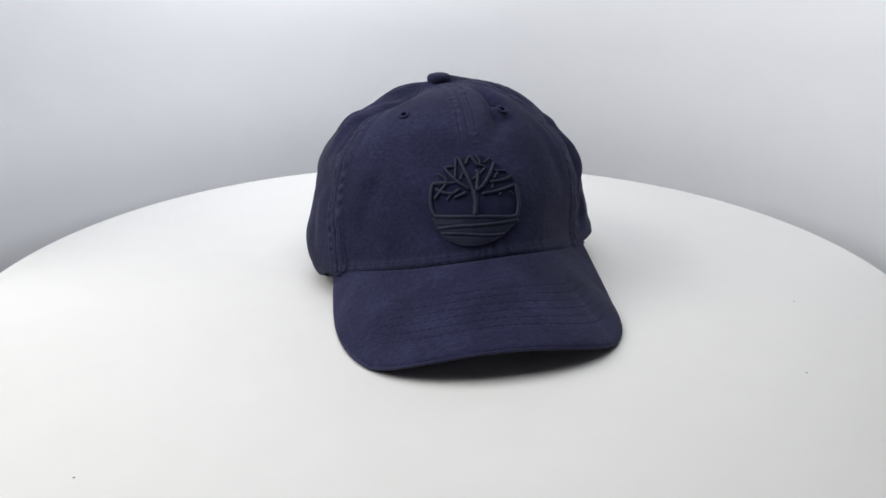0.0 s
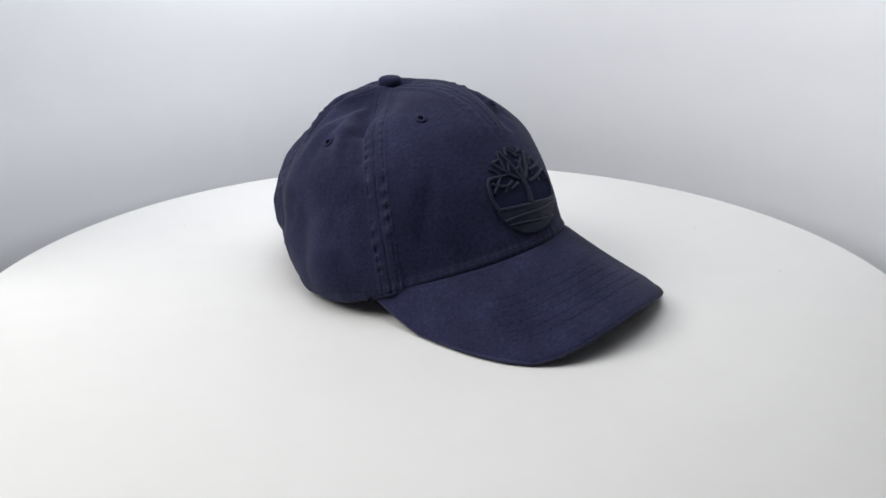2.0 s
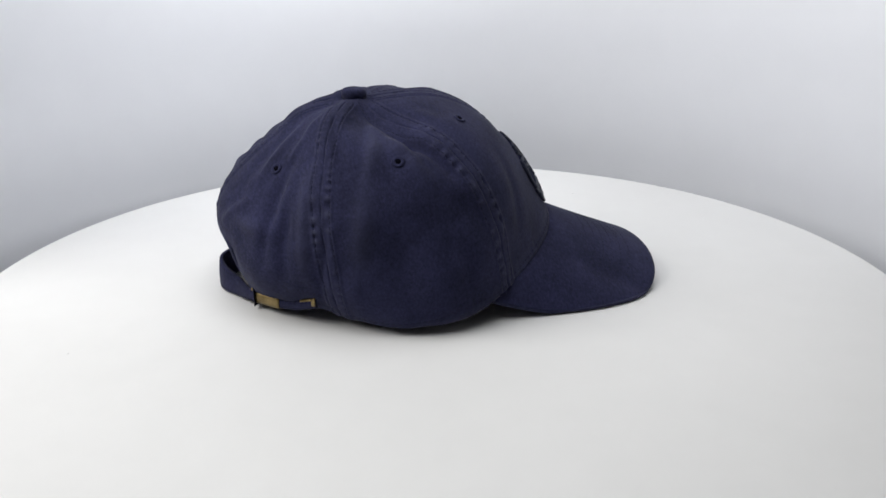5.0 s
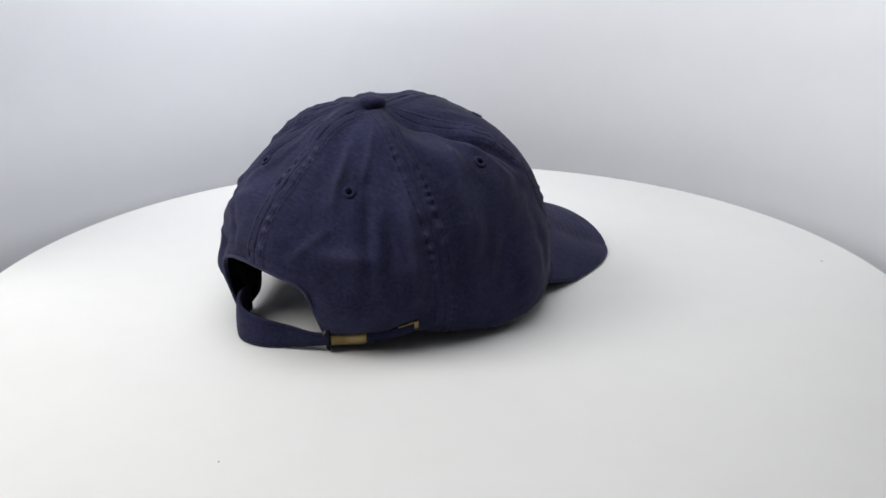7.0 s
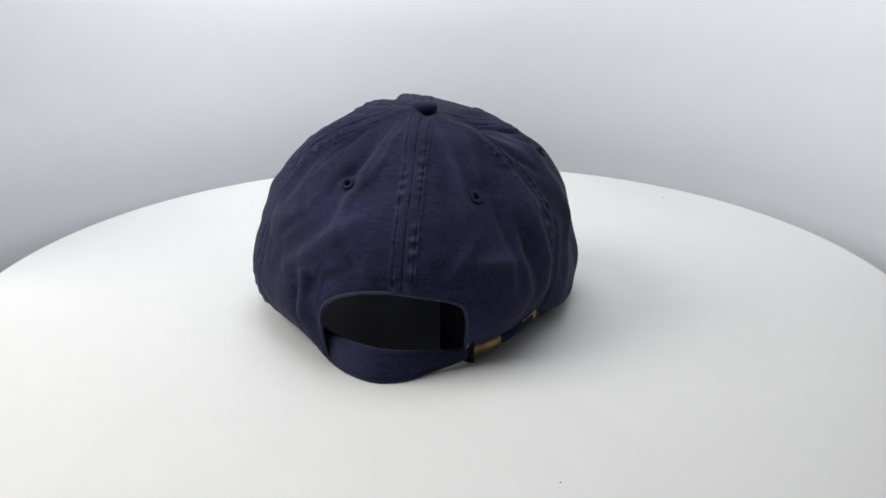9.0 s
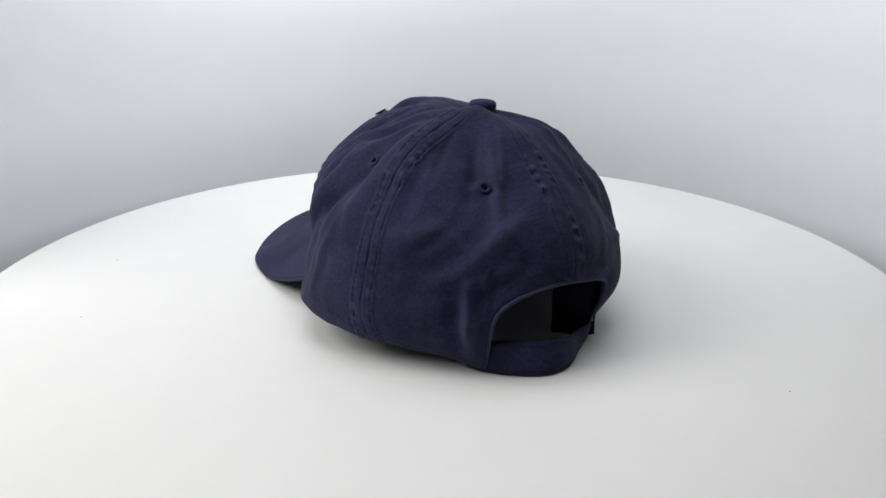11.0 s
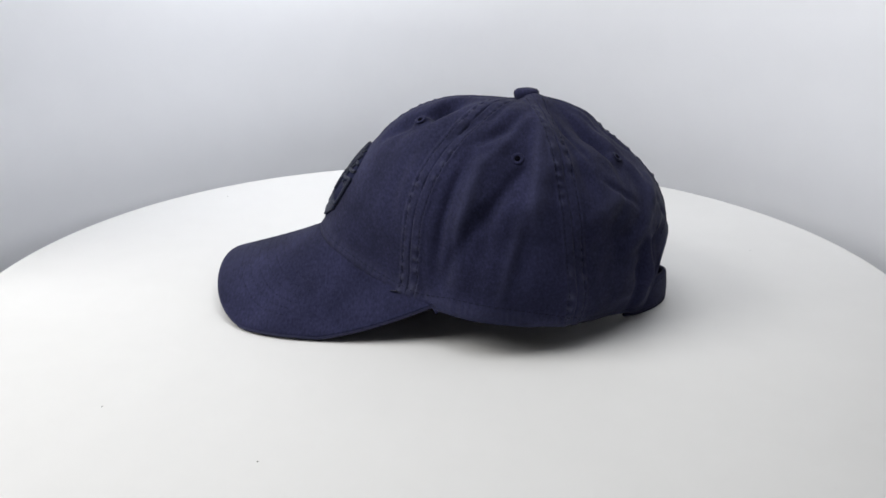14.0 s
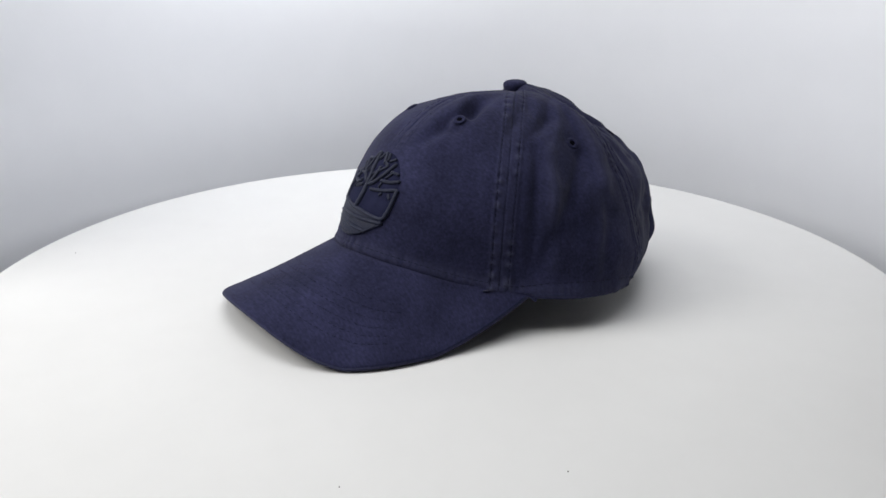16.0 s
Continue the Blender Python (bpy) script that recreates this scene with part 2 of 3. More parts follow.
# pressed folds: (angle, s) from, to, half width and depth in millimetres (positive: ridge)
FOLDS = (((-73, 0.86), (-59, 0.46), 4.3, -4.6), ((-84, 0.84), (-68, 0.46), 4.5, 2.2), ((-80, 0.82), (-95, 0.54), 4.4, 2.2), ((-158, 0.77), (-158, 0.52), 2.8, 1.7),
         ((132, 0.83), (139, 0.56), 3.8, -2.8), ((147, 0.80), (147, 0.45), 3.5, 2.4), ((126, 0.30), (155, 0.46), 5.0, 2.6), ((128, 0.20), (156, 0.34), 6.0, -2.2),
         ((86, 0.78), (60, 0.55), 4.2, -3.0), ((94, 0.82), (87, 0.36), 3.8, 2.2), ((83, 0.50), (70, 0.28), 4.6, -2.6), ((60, 0.82), (47, 0.52), 4.0, -2.0),
         ((31, 0.75), (22, 0.46), 4.5, -2.4), ((25, 0.68), (12, 0.41), 3.5, -2.2), ((15, 0.74), (6, 0.42), 4.5, 1.3), ((-134, 0.46), (-131, 0.20), 4.5, -2.4),
         ((-124, 0.58), (-122, 0.20), 4.5, 2.0), ((-142, 0.60), (-141, 0.24), 4.0, -2.0), ((-96, 0.50), (-99, 0.26), 6.0, 1.8), ((-128, 0.92), (-104, 0.58), 3.5, -2.4),
         ((113, 0.30), (140, 0.38), 6.0, -2.6), ((110, 0.38), (134, 0.47), 6.0, 1.8), ((110, 0.76), (112, 0.45), 5.0, -1.8), ((-34, 0.92), (-40, 0.62), 4.0, 0.9),
         ((60, 0.50), (56, 0.10), 3.5, -2.4), ((66, 0.50), (63, 0.10), 4.0, 2.2), ((74, 0.42), (71, 0.08), 6.0, -1.8), ((-165, 0.86), (-166, 0.50), 5.0, -0.8),
         ((137, 0.30), (138, 0.08), 3.5, 2.2), ((132, 0.28), (133, 0.06), 4.5, -2.2), ((-86, 0.36), (-80, 0.10), 7.0, -1.5), ((-66, 0.34), (-62, 0.08), 6.0, -1.2),
         ((84, 0.72), (66, 0.48), 3.5, 1.0), ((64, 0.90), (61, 0.66), 2.5, -1.6), ((112, 0.90), (118, 0.58), 2.2, -1.3), ((160, 0.92), (151, 0.60), 2.0, 1.3),
         ((138, 0.92), (137, 0.64), 2.0, -1.5), ((-70, 0.90), (-62, 0.58), 2.0, -1.9), ((-85, 0.92), (-77, 0.60), 2.5, 1.5), ((-112, 0.40), (-116, 0.12), 2.6, -1.2),
         ((-136, 0.88), (-145, 0.62), 2.2, 1.2), ((120, 0.52), (136, 0.42), 2.4, -1.3), ((84, 0.34), (78, 0.06), 3.0, 1.1), ((-30, 0.40), (-36, 0.16), 5.0, -0.8),
         ((150, 0.42), (160, 0.30), 2.4, -1.0), ((-158, 0.44), (-170, 0.32), 2.6, 1.0), ((36, 0.50), (38, 0.20), 6.0, -0.9),
         ((21, 0.73), (25, 0.58), 4.5, -3.0), ((25, 0.60), (14, 0.40), 4.0, -1.8), ((17, 0.72), (18, 0.54), 4.0, 1.4), ((93, 0.84), (86, 0.52), 4.2, -1.3),
         ((86, 0.52), (81, 0.38), 5.0, -1.0), ((97, 0.62), (87, 0.30), 4.5, 1.3), ((70, 0.33), (58, 0.07), 4.5, -2.2), ((139, 0.70), (133, 0.48), 4.0, -1.0),
         ((133, 0.48), (119, 0.37), 4.0, -1.6), ((117, 0.25), (146, 0.31), 5.0, -1.2), ((153, 0.33), (137, 0.30), 3.0, 1.6), ((137, 0.30), (136, 0.14), 2.8, 2.2),
         ((-159, 0.36), (-140, 0.34), 4.0, 1.6), ((-58, 0.80), (-69, 0.59), 4.0, -2.6), ((-69, 0.59), (-66, 0.46), 5.0, -2.0))
EYELETS = ((-29.6, 0.565), (23.0, 0.537), (-79.5, 0.569), (81.0, 0.537), (-151.5, 0.577), (142.0, 0.586))
# soft hollows and swells: angle, s, radius and depth in millimetres
HOLLOWS = ((79, 0.54, 14, -3.6), (-79.5, 0.57, 12, -0.8), (142, 0.58, 12, 2.2), (-100, 0.20, 16, 1.5), (118, 0.22, 14, -1.6), (-40, 0.30, 16, 0.8), (30, 0.36, 14, -1.2))


def wrap(a):
    return (a + math.pi) % (2 * math.pi) - math.pi


def relief(th, s, faded=False):
    """Height of the cloth above the smooth crown, in metres: folds, seam tapes, puckers, hem; or how faded it is."""
    p = crown_smooth(th, s)
    rh = np.hypot(p[..., 0], p[..., 1])
    h, wear = np.zeros_like(rh), np.zeros_like(rh)
    for (a0, s0), (a1, s1), width, depth in FOLDS:
        a = crown_smooth(np.radians(float(a0)), s0)
        b = crown_smooth(np.radians(float(a1)), s1)
        ab = b - a
        t = np.clip(((p - a) @ ab) / (ab @ ab), 0, 1)
        # the chord lies under the dome: bend it out by the surface between its ends
        q = crown_smooth(np.radians(a0 + (a1 - a0) * t), s0 + (s1 - s0) * t)
        d = np.linalg.norm(p - q, axis=-1) * 1000
        fade = np.sin(np.pi * np.clip(0.12 + 0.76 * t, 0, 1))
        h += depth * 0.0013 * fade * np.clip((0.92 - s) / 0.28, 0.08, 1) * np.exp(-(d / width) ** 2)
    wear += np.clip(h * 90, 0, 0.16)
    for a0, s0 in EYELETS:
        d = np.linalg.norm(p - crown_smooth(np.radians(float(a0)), s0), axis=-1) * 1000
        h *= 1 - np.exp(-(d / 6.5) ** 4)
    for a0, s0, width, depth in HOLLOWS:
        d = np.linalg.norm(p - crown_smooth(np.radians(float(a0)), s0), axis=-1) * 1000
        h += depth * 0.001 * np.exp(-(d / width) ** 2)
    flat = np.stack([p[..., 0].ravel(), p[..., 1].ravel(), p[..., 2].ravel()], -1)
    soft = np.array([noise.noise(Vector(q * 38.0)) for q in flat]).reshape(rh.shape)
    fine = np.array([noise.noise(Vector(q * 240.0) + Vector((7, 3, 1))) for q in flat]).reshape(rh.shape)
    calm = 0.45 + 0.55 * np.clip((np.abs(wrap(th)) - 0.5) / 0.6, 0, 1)
    crumple = np.array([noise.noise(Vector(q * 95.0) + Vector((2, 9, 4))) for q in flat]).reshape(rh.shape)
    h += soft * 0.0021 * calm + crumple * 0.0007 * calm ** 2 + fine * 0.00010
    along = s * 0.135
    top = np.clip((0.97 - s) / 0.08, 0, 1)
    for k in range(6):
        d = wrap(th - seam_angle(k, s)) * rh * 1000
        strong = top * (np.clip((s - 0.36) / 0.05, 0, 1) if k == 0 else 1.0)
        band = 1 / (1 + np.exp(np.clip((np.abs(d) - 6.6) / 0.3, -40, 40)))
        side = np.sign(d)
        wob = np.sin(along * 1120 + 2.4 * np.sin(along * 97 + k + side) + 1.6 * np.sin(along * 233 + 2 * k) + 0.9 * side)
        wob = wob * np.clip(0.45 + 0.5 * np.sin(along * 131 + 4 * k + 2 * side) + 0.35 * np.sin(along * 61 + k) + 0.8 * fine, 0.03, 1.25)
        wob = wob * np.clip((0.88 - s) / 0.25, 0.1, 1)
        lane = np.exp(-((np.abs(d) - 4.4) / 2.0) ** 2)
        h += strong * (0.00060 * band + 0.00080 * band * wob * lane)
        patchy = np.clip(0.65 + 0.8 * fine + 0.3 * np.sin(along * 420 + 5 * k), 0.1, 1.2)
        h -= strong * 0.00070 * patchy * np.exp(-(d / 0.6) ** 2)
        h -= strong * 0.00070 * patchy * np.exp(-((np.abs(d) - 5.0) / 0.5) ** 2)
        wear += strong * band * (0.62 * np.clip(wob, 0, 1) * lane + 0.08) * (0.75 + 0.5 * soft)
    up = s * 0.13 * 1000
    ripple = np.sin(th * 150 + 2 * np.sin(th * 31)) * (0.5 + 0.5 * np.sin(th * 23))
    h += 0.00025 * np.exp(-((up - 3.5) / 3.0) ** 2) * (1 + 0.8 * ripple) - 0.00035 * np.exp(-((up - np.where(np.abs(wrap(th)) < 0.95, 3.4, 6.3)) / 0.7) ** 2)
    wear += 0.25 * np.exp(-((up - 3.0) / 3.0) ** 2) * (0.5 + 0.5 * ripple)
    over_brim = 1 / (1 + np.exp((np.abs(wrap(th)) - 0.90) / 0.03))
    h += over_brim * (0.0009 * np.exp(-((up - 2.2) / 1.6) ** 2) - 0.0003 * np.exp(-((up - 4.8) / 0.9) ** 2))
    return np.clip(wear, 0, 1) if faded else h


def crown(th, s, lift=0.0):
    """Places on the real cloth, lifted by so many metres."""
    th, s = np.broadcast_arrays(np.asarray(th, float), np.asarray(s, float))
    return crown_smooth(th, s) + normals(crown_smooth, th, s) * (relief(th, s) + lift)[..., None]


# the arched opening at the back: angle (0 to 360) and the height of its edge
ARCH_A = np.radians([142.6, 143.6, 144.8, 146.2, 148.6, 153.0, 160.0, 168.0, 176.0, 187.0, 191.8, 194.8, 196.4, 197.3, 198.4])
ARCH_S = np.array([0.0, 0.09, 0.175, 0.208, 0.228, 0.245, 0.257, 0.259, 0.256, 0.248, 0.240, 0.222, 0.18, 0.10, 0.0])


def edge_s(th):
    return np.interp(np.asarray(th) % (2 * math.pi), ARCH_A, ARCH_S, left=0.0, right=0.0)


CAP = tagged(new("baseball_cap"), "washed navy cotton baseball cap with tonal tree embroidery", "cap")


def crown_panels():
    names = ("front_panel", "side_panel", "back_panel", "back_panel", "side_panel", "front_panel")
    for k in range(6):
        nu, nv = (128, 128) if k in (2, 3) else (104, 128)
        u = np.linspace(0, 1, nu)[:, None]
        u = u - 0.78 * np.sin(2 * math.pi * u) / (2 * math.pi)
        v = np.linspace(0, 1, nv)[None, :]
        a_hem, b_hem = np.radians(SEAMS[k][0]), np.radians(SEAMS[(k + 1) % 6][0])
        span = (b_hem - a_hem) % (2 * math.pi)
        low = edge_s(a_hem + span * u)
        s = 0.985 * v + low * (1 - v) ** 3
        a = seam_angle(k, s)
        th = a + ((seam_angle((k + 1) % 6, s) - a) % (2 * math.pi)) * u
        smooth, n, h = crown_smooth(th, s), normals(crown_smooth, th, s), relief(th, s)
        outer = smooth + n * h[..., None]
        inner = smooth + n * (h - 0.0016)[..., None]
        verts, faces = sheet(outer, inner)
        ob = link_mesh(names[k], verts, faces, NAVY, CAP)
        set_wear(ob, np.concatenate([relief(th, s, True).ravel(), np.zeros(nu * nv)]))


crown_panels()


def stitch_run(th, s, lift, length, gap, radius):
    """Short raised stitches along a line on the crown."""
    line = crown(th, s, lift)
    return dashes(line, length, gap, radius)


def dashes(line, length, gap, radius):
    d = np.concatenate([[0], np.cumsum(np.linalg.norm(np.diff(line, axis=0), axis=1))])
    pieces, at = [], 0.001
    while at + length < d[-1]:
        q = np.linspace(at, at + length, 3)
        pts = np.stack([np.interp(q, d, line[:, i]) for i in range(3)], -1)
        pieces.append(tube(pts, np.array([0.6, 1.0, 0.6]) * radius, 5))
        at += length + gap
    return joined(pieces)


def seam_stitches():
    for k in range(6):
        s = np.linspace(0.40 if k == 0 else (0.27 if k == 3 else 0.01), 0.93, 160)
        p = crown_smooth(seam_angle(k, s), s)
        rh = np.hypot(p[:, 0], p[:, 1])
        for side in (-1, 1):
            th = seam_angle(k, s) + side * 0.0050 / rh
            v, f = stitch_run(th, s, 0.00002, 0.0022, 0.0010, 0.00026)
            link_mesh("seam_stitching", v, f, THREAD, CAP, "row of tonal navy lockstitches")
    # the hem line
    th = np.radians(np.linspace(-160, 139, 500))
    v, f = stitch_run(th, 0.025 + 0.023 * np.clip((np.abs(th) - 0.9) / 0.2, 0, 1), 0.00002, 0.0024, 0.0011, 0.00026)
    link_mesh("hem_stitching", v, f, THREAD, CAP, "row of tonal navy lockstitches")


seam_stitches()


def opening_binding():
    a = np.radians(np.linspace(142.5, 198.5, 170))
    s = edge_s(a)
    path = crown_smooth(a, s) + normals(crown_smooth, a, s) * -0.0005
    n = normals(crown_smooth, a, s)
    v, f = tube(path, 0.0010, 8, 1.0, n)
    link_mesh("opening_binding", v, f, NAVY, CAP, "faded folded edge round the back opening")
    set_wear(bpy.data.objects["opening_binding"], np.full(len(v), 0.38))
    th = np.radians(np.linspace(149, 192, 120))
    v, f = stitch_run(th, edge_s(th) + 0.045, 0.00002, 0.0024, 0.0011, 0.00026)
    link_mesh("opening_stitching", v, f, THREAD, CAP)


opening_binding()


def sweatband():
    th = np.radians(np.linspace(-160, 136, 120))[:, None]
    s = np.linspace(0.01, 0.21, 10)[None, :]
    n = normals(crown_smooth, th + 0 * s, s + 0 * th)
    p = crown_smooth(th, s) + n * relief(th + 0 * s, s + 0 * th)[..., None]
    v, f = sheet(p - n * 0.0024, p - n * 0.0036)
    link_mesh("sweatband", v, f, LINING, CAP, "dark cotton inner sweatband")
    # Added dark sheet: stands for the shaded inner panel, covers a bright gap.
    path = smooth_path(np.array([(-26, 70), (-22, 68), (-15, 61), (-9, 53)]) * 0.001, 8)
    high = np.linspace(0.037, 0.030, len(path))
    wall = np.stack([np.concatenate([np.repeat(p[None], 8, 0), np.linspace(0.002, h, 8)[:, None]], 1) for p, h in zip(path, high)])
    v, f = sheet(wall, wall + np.array([-0.0008, -0.0006, 0]))
    link_mesh("opening_shade_sheet", v, f, LINING, CAP, "dark sheet added inside the opening to cover a bright gap")


sweatband()


def button():
    prof = [(0.0, -0.003), (0.0062, -0.003), (0.0070, -0.0005), (0.0073, 0.0015), (0.0070, 0.0034), (0.0058, 0.0047), (0.0038, 0.0053), (0.0018, 0.0056), (0.0, 0.0057)]
    v, f = lathe(prof, 40)
    v = [(1.06 * x * (1 + 0.02 * math.sin(3 * math.atan2(y, x))), 1.06 * y, 0.86 * z + 0.1222 + 0.03 * x) for x, y, z in v]
    link_mesh("button", v, f, NAVY, CAP, "cloth-covered crown button")


button()


def eyelets():
    for a, s in EYELETS:
        th = np.array([math.radians(a)])
        ss = np.array([s])
        c = crown(th, ss, 0.0005)[0]
        n = normals(crown, th, ss, 0.02)[0]
        t1 = np.cross([0, 0, 1.0], n)
        t1 /= np.linalg.norm(t1)
        t2 = np.cross(n, t1)
        verts, faces = [], []
        big, small = 30, 10
        for i in range(big):
            g = 2 * math.pi * i / big
            r = t1 * math.cos(g) + t2 * math.sin(g)
            tw = 1 + 0.07 * (i % 2)
            for j in range(small):
                w = 2 * math.pi * j / small
                verts.append(c + r * (0.0026 + 0.0010 * tw * math.cos(w)) + n * 0.0005 * tw * math.sin(w))
        for i in range(big):
            for j in range(small):
                i2, j2 = (i + 1) % big, (j + 1) % small
                faces.append((i * small + j, i2 * small + j, i2 * small + j2, i * small + j2))
        ring = link_mesh("eyelet", verts, faces, NAVY, CAP, "embroidered navy ventilation eyelet")
        # No hole is cut: a near-black disc stands for its shade.
        verts = [c + n * 0.0003] + [c + n * 0.0004 + 0.0014 * (t1 * math.cos(g) + t2 * math.sin(g)) for g in np.linspace(0, 2 * math.pi, 20, endpoint=False)]
        verts += [q - n * 0.001 for q in verts[1:]]
        faces = [(0, 1 + i, 1 + (i + 1) % 20) for i in range(20)] + [(1 + i, 21 + i, 21 + (i + 1) % 20, 1 + (i + 1) % 20) for i in range(20)]
        link_mesh("eyelet_shade_disc", verts, faces, HOLE_SHADE, ring, "near-black disc painted for the shade in the eyelet")


eyelets()


# ---------------- brim ----------------
BRIM_LEFT, BRIM_RIGHT = -54.0, 57.0
# outer edge, Chebyshev terms of x, y and z
BRIM_EDGE = (
    (0.00402, 0.10231, -0.00306, -0.02505, 0.00295, 0.00754, -0.00145),
    (-0.10549, 0.012, 0.07714, -0.00741, -0.01994, -0.00233, -0.01066),
    (0.01395, 0.00757, 0.00785, 0.00118, 0.00323, -0.00441, -0.00787),
)


def brim_edge(u):
    return np.stack([sum(c * cheb(u, k) for k, c in enumerate(row)) for row in BRIM_EDGE], -1)


def brim_top(u, v):
    """u: -1 to 1 across, v: 0 at the crown to 1 at the outer edge."""
    u, v = np.broadcast_arrays(np.asarray(u, float), np.asarray(v, float))
    th = np.radians(BRIM_LEFT + (BRIM_RIGHT - BRIM_LEFT) * (u + 1) / 2)
    root = crown_smooth(th, np.full_like(th, 0.012))
    edge = brim_edge(u)
    edge[..., 2] = np.maximum(edge[..., 2], 0.0026)
    p = root + (edge - root) * v[..., None]
    p[..., 2] -= 0.0014 * np.clip(1 - v / 0.05, 0, 1.6) * np.clip((0.88 - np.abs(u)) / 0.2, 0, 1)
    p[..., 2] += -0.0008 * np.sin(np.pi * v) * (1 - u ** 2) + 0.0006 * np.sin(9 * u + 4 * v) * v
    return p


def brim():
    nu, nv = 121, 60
    u = np.linspace(-1, 1, nu)[:, None]
    v = np.linspace(-0.03, 1, nv)[None, :]
    top = brim_top(u, v)
    n = normals(lambda a, b: brim_top(a, b), u + 0 * v, v + 0 * u)
    n *= np.sign(n[..., 2:3])
    # rounded outer edge
    edge = np.clip((v - 0.955) / 0.045, 0, 1)
    drop = 0.0017 * (1 - np.sqrt(np.clip(1 - edge ** 2, 0, 1)))
    rows = np.zeros_like(top[..., 0])
    for r in ROWS:
        rows += np.exp(-((v - r) / 0.012) ** 2)
    outer = top - n * (drop + 0.00009 * rows * (np.abs(u) < 0.45))[..., None]
    inner = top - n * (0.0034 - drop)[..., None]
    inner[..., 2] = np.maximum(inner[..., 2], 0.0004)
    verts, faces = sheet(outer, inner)
    body = link_mesh("brim", verts, faces, NAVY, CAP, "curved stiff brim covered in navy twill")
    for r in ROWS:
        uu = np.linspace(-0.47, 0.42, 200)
        vv = r + 0 * uu
        line = brim_top(uu, vv)
        m = normals(brim_top, uu, vv)
        line = line + m * np.sign(m[:, 2:3]) * 0.00002
        a, b = dashes(line, 0.0025, 0.0015, 0.00013)
        link_mesh("brim_stitching", a, b, THREAD, body, "curved row of dark navy stitches")
    uu = np.linspace(-0.985, 0.985, 220)
    line = brim_top(uu, 0 * uu + 0.985)
    m = normals(brim_top, uu, 0 * uu + 0.97)
    line = line - m * np.sign(m[:, 2:3]) * 0.0017
    line[:, 2] = np.maximum(line[:, 2], 0.0019)
    a, b = tube(line, 0.0011, 8)
    link_mesh("brim_edge", a, b, NAVY, body, "faded rolled brim edge")
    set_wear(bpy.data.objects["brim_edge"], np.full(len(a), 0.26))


ROWS = (0.36, 0.44, 0.52, 0.60, 0.68, 0.76)
brim()


# ---------------- strap and buckle ----------------
# x, y, lower edge, upper edge and lean, in millimetres, from the wearer's left flap round to the tip
STRAP = ((53, 56, 1, 16, 0), (48.5, 65, 0.6, 17.5, 0), (38, 78, 0.6, 19, -1), (24, 87, 0.6, 19, -1), (10, 86, 0.6, 16.8, -1),
         (-4, 78, 1.2, 13.0, -1), (-16, 72, 2.8, 10.6, 0), (-26, 65.5, 4.2, 10.6, 0), (-39, 55.5, 5.2, 11.2, 0), (-50, 46.0, 7.5, 13.3, 0), (-61, 36.0, 12, 17.6, 0))


def strap():
    st = smooth_path(np.array(STRAP) * 0.001, 12)
    xy = st[:, :2]
    t = np.gradient(xy, axis=0)
    t /= np.linalg.norm(t, axis=1)[:, None]
    nrm = np.stack([-t[:, 1], t[:, 0]], -1)
    nrm *= np.sign((nrm * xy).sum(1))[:, None]
    k = np.linspace(0, 1, 9)
    bow = 0.0006 * np.sin(np.pi * k)
    z = st[:, 2:3] + (st[:, 3:4] - st[:, 2:3]) * k
    def grid(off):
        g = xy[:, None, :] + nrm[:, None, :] * (st[:, 4:5] * k + bow + off)[..., None]
        return np.concatenate([g, z[..., None]], -1)
    outer, inner = grid(0.0011), grid(-0.0011)
    v, f = sheet(outer, inner)
    body = link_mesh("strap", v, f, NAVY, CAP, "navy self-fabric adjuster strap")
    for row in (1, 7):
        a, b = dashes(outer[:, row], 0.0024, 0.0011, 0.00026)
        link_mesh("strap_stitching", a, b, THREAD, body)

    def along(i0, i1, low, high, out, name, label):
        o = outer[i0:i1 + 1]
        n3 = np.concatenate([nrm[i0:i1 + 1], np.zeros((i1 + 1 - i0, 1))], 1)[:, None, :]
        kk = np.linspace(low, high, 7)
        g = np.stack([o[:, 0] + (o[:, -1] - o[:, 0]) * q for q in kk], 1)
        dome = np.sin(np.pi * np.linspace(0.06, 0.94, 7))[None, :, None] ** 0.4
        a, b = sheet(g + n3 * out * dome, g - n3 * 0.0006)
        return link_mesh(name, a, b, BRASS, body, label)

    along(82, 97, -0.02, 1.06, 0.0016, "buckle", "antique brass slide buckle")
    along(118, 120, 0.25, 1.12, 0.0009, "strap_tip", "antique brass strap end")
    along(111, 118, 0.86, 1.12, 0.0009, "strap_keeper", "antique brass strap keeper")
    # loop wire at the flap side of the buckle
    p = outer[81, -1] + np.array([0, 0, 0.001])
    path = [p + np.array([0.001, 0.002, 0.0]), p + np.array([0.0, 0.001, 0.002]), p + np.array([-0.006, -0.003, 0.0025]), p + np.array([-0.007, -0.005, 0.0])]
    a, b = tube(smooth_path(path, 6), 0.0008, 8)
    link_mesh("buckle_loop", a, b, BRASS, body, "small antique brass loop")


strap()


# ---------------- the tree emblem ----------------
def emblem_place(ex, ey):
    """Angle and s of a point of the round emblem, in units of its radius."""
    th = np.radians(-0.2 + 13.45 * ex + 1.7 * ey + 0.25 * ex ** 2)
    return th, 0.186 + 0.140 * ey + 0.009 * ey ** 2 - 0.0165 * ex + 0.0075 * ex ** 2


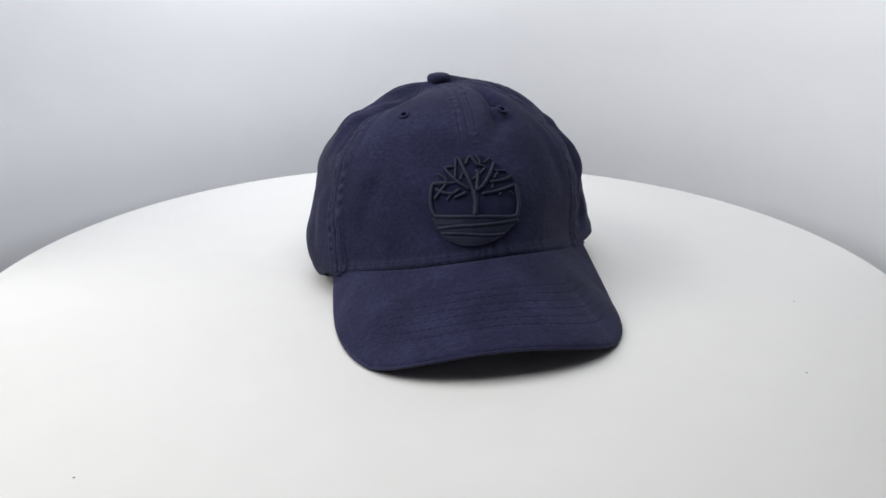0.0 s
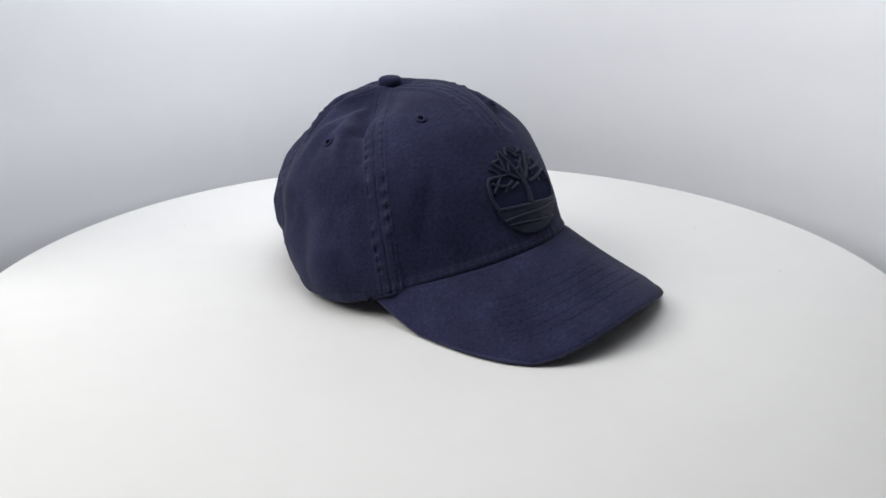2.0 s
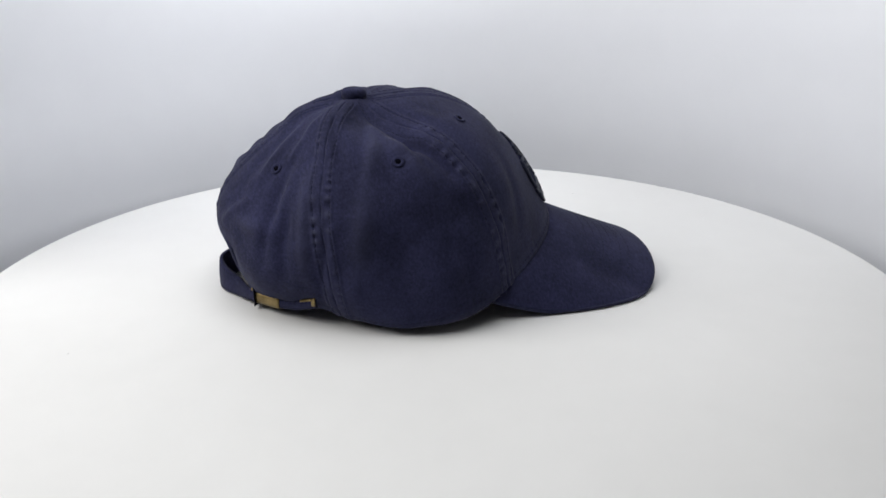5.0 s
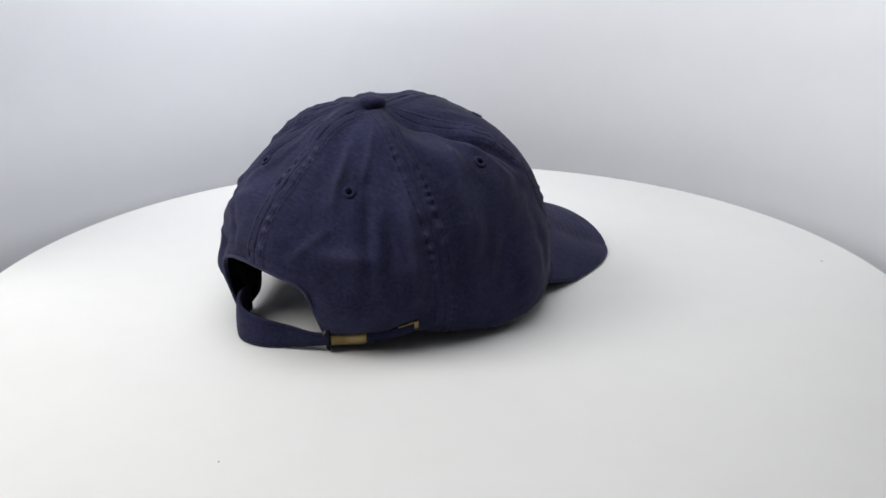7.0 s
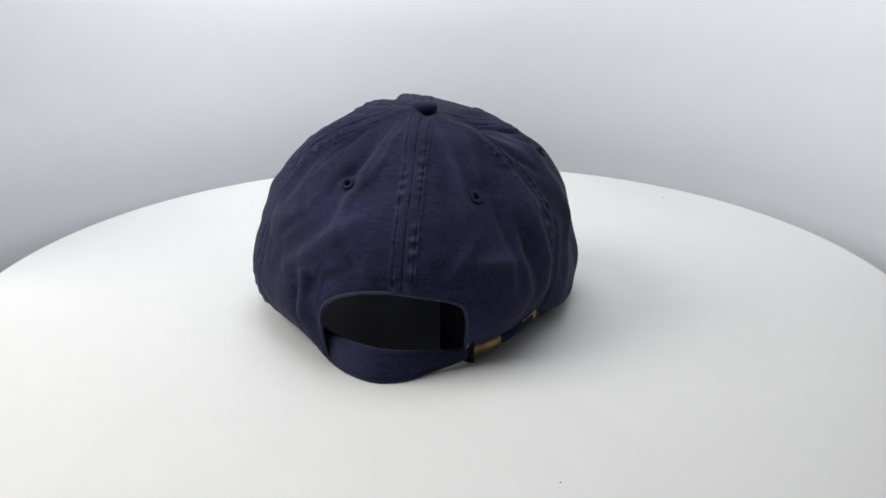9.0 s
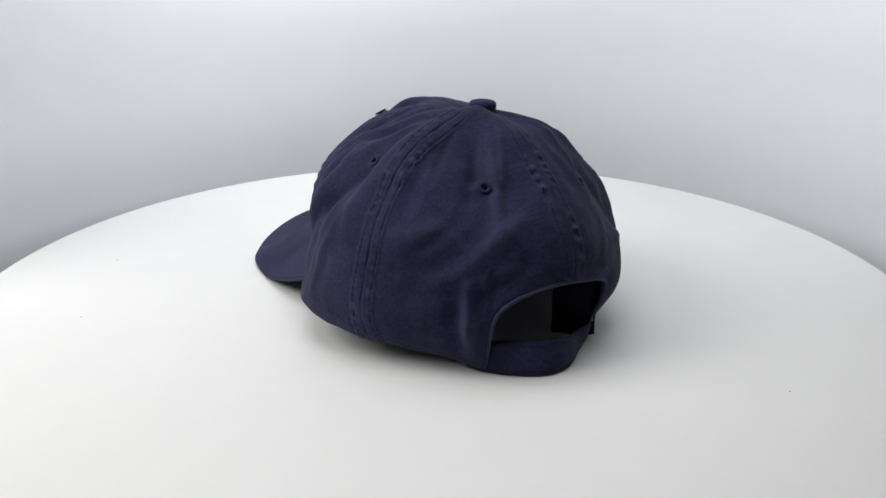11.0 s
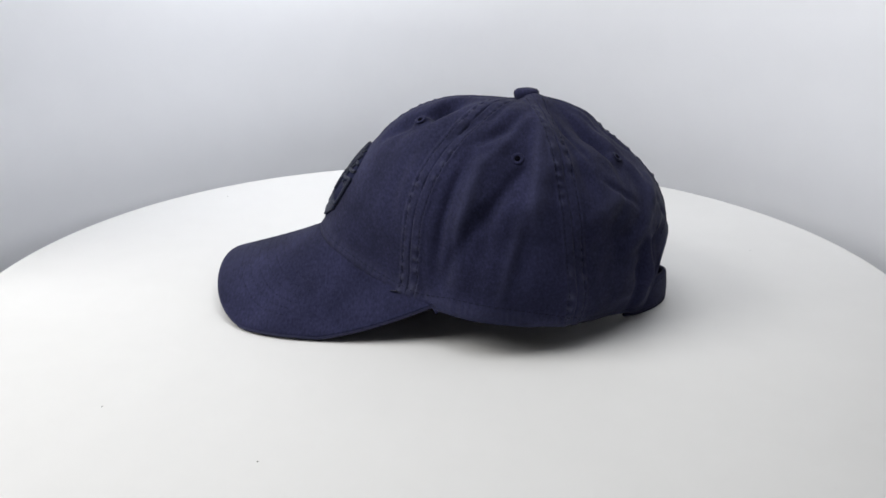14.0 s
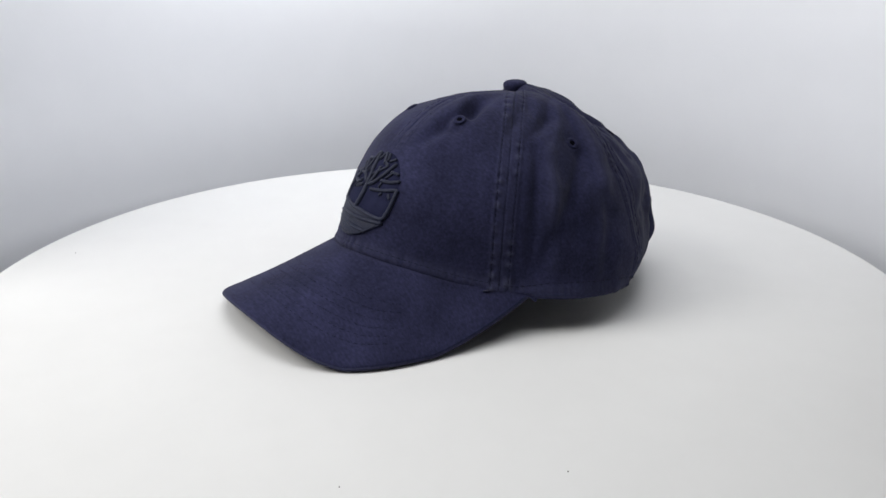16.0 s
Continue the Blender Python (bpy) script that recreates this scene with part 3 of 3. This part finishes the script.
# cords, in hundredths of the emblem's radius: thickness, then x, y pairs
TREE_CORDS = ((8, 0, -38, 1, -8, -4, 15), (6, -2, 8, -16, 42, -28, 66, -40, 90), (4, -40, 90, -48, 86, -47, 43), (6, 4, 18, 16, 26, 32, 48, 49, 80), (6, 2, 15, 6, 50, 3, 62),
              (5, -23, 76, -12, 94, 8, 72), (4, 8, 72, 13, 82, 4, 96), (4, -8, 41, 8, 52, 25, 69, 12, 74), (4, 23, 80, 39, 90), (4, -36, 40, -28, 60))
LEFT_CORDS = ((5, -76, 68, -53, 71), (5, -76, 68, -48, 41, -14, 19), (4, -89, 56, -70, 43, -66, 33), (5, -66, 33, -90, -1), (5, -92, 22, -80, 15, -53, 10, -36, 19),
              (4, -62, -4, -53, 9), (5, -45, 1, -21, 12), (4, -66, 33, -40, 35))
RIGHT_CORDS = ((4, 48, 61, 75, 61), (5, 34, 35, 64, 39, 88, 48), (5, 16, 9, 51, 15, 92, 28), (4, 44, 43, 55, 58), (4, 38, 20, 40, 30), (4, 53, 4, 57, 10), (4, 77, 13, 85, 4))
FRAME_CORDS = ((6, -66, 33, -86, 33, -99, 30, -101, 11, -97, -15, -86, -37, -75, -40, -32, -41, 25, -43, 83, -45, 94, -28, 96, -2, 94, 28),
               (6, -73, -67, -32, -62, 12, -61, 55, -58, 92, -53), (5, -64, -78, -23, -79, 25, -84, 61, -84), (3, -86, -42, -70, -71, -40, -97, 0, -105, 42, -95, 77, -67, 92, -53))


def emblem():
    n_r, n_a = 12, 72
    verts, faces = [], []
    for i in range(n_r + 1):
        r = i / n_r
        g = np.linspace(0, 2 * math.pi, n_a, endpoint=False)
        th, s = emblem_place(1.02 * r * np.cos(g), 1.04 * r * np.sin(g))
        lift = 0.0005 if i < n_r else -0.0006
        verts += [tuple(p) for p in crown_smooth(th, s) + normals(crown_smooth, th, s) * (relief(th, s) + lift)[:, None]]
    for i in range(n_r):
        for k in range(n_a):
            m = (k + 1) % n_a
            faces.append((i * n_a + k, (i + 1) * n_a + k, (i + 1) * n_a + m, i * n_a + m))
    patch = link_mesh("emblem", verts, faces, EMBLEM_SHADE, CAP, "round tonal embroidered tree emblem")
    # satin-filled ground under the tree
    x = np.linspace(-0.96, 0.96, 60)[:, None]
    low = -np.sqrt(np.clip(1.0 - x ** 2, 0.0, 1)) * 1.03
    top = np.minimum(-0.44, 0 * x)
    y = np.minimum(low, top) + (top - np.minimum(low, top)) * np.linspace(0, 1, 24)[None, :]
    th, s = emblem_place(x + 0 * y, y)
    n = normals(crown_smooth, th, s)
    groove = np.exp(-((y + 0.60 - 0.05 * x) / 0.035) ** 2) + np.exp(-((y + 0.82 + 0.04 * x) / 0.035) ** 2)
    base = crown_smooth(th, s) + n * relief(th, s)[..., None]
    v, f = sheet(base + n * (0.0013 - 0.0006 * groove)[..., None], base - n * 0.0003)
    link_mesh("embroidered_ground", v, f, EMBROIDERY, patch)
    for name, cords in (("embroidered_trunk", TREE_CORDS[:1]), ("embroidered_branch", TREE_CORDS[1:] + LEFT_CORDS + RIGHT_CORDS), ("embroidered_border", FRAME_CORDS)):
        for thick, *xy in cords:
            q = np.array(xy, float).reshape(-1, 2) / 100
            q = smooth_path(q, 8)
            th, s = emblem_place(q[:, 0], q[:, 1])
            n = normals(crown_smooth, th, s)
            p = crown_smooth(th, s) + n * (relief(th, s) + 0.0008)[:, None]
            v, f = tube(p, thick * 0.00021, 10, 0.95, n)
            link_mesh(name, v, f, EMBROIDERY, patch)


emblem()


# ---------------- what moves ----------------
def spin(t):
    """Degrees by which the platter has turned."""
    return 18.713 * t + 0.0367 * t ** 2 - 0.003603 * t ** 3


def motions():
    times = [0.5 * k for k in range(33)]
    walk(PLATTER, [(t, pose(0, 0, 0, 0, 0, spin(t))) for t in times])
    rest = pose(-0.00103, 0.05253, 0, 0, 0, 11.0)
    walk(CAP, [(t, pose(0, 0, 0, 0, 0, spin(t)) @ rest) for t in times])


motions()
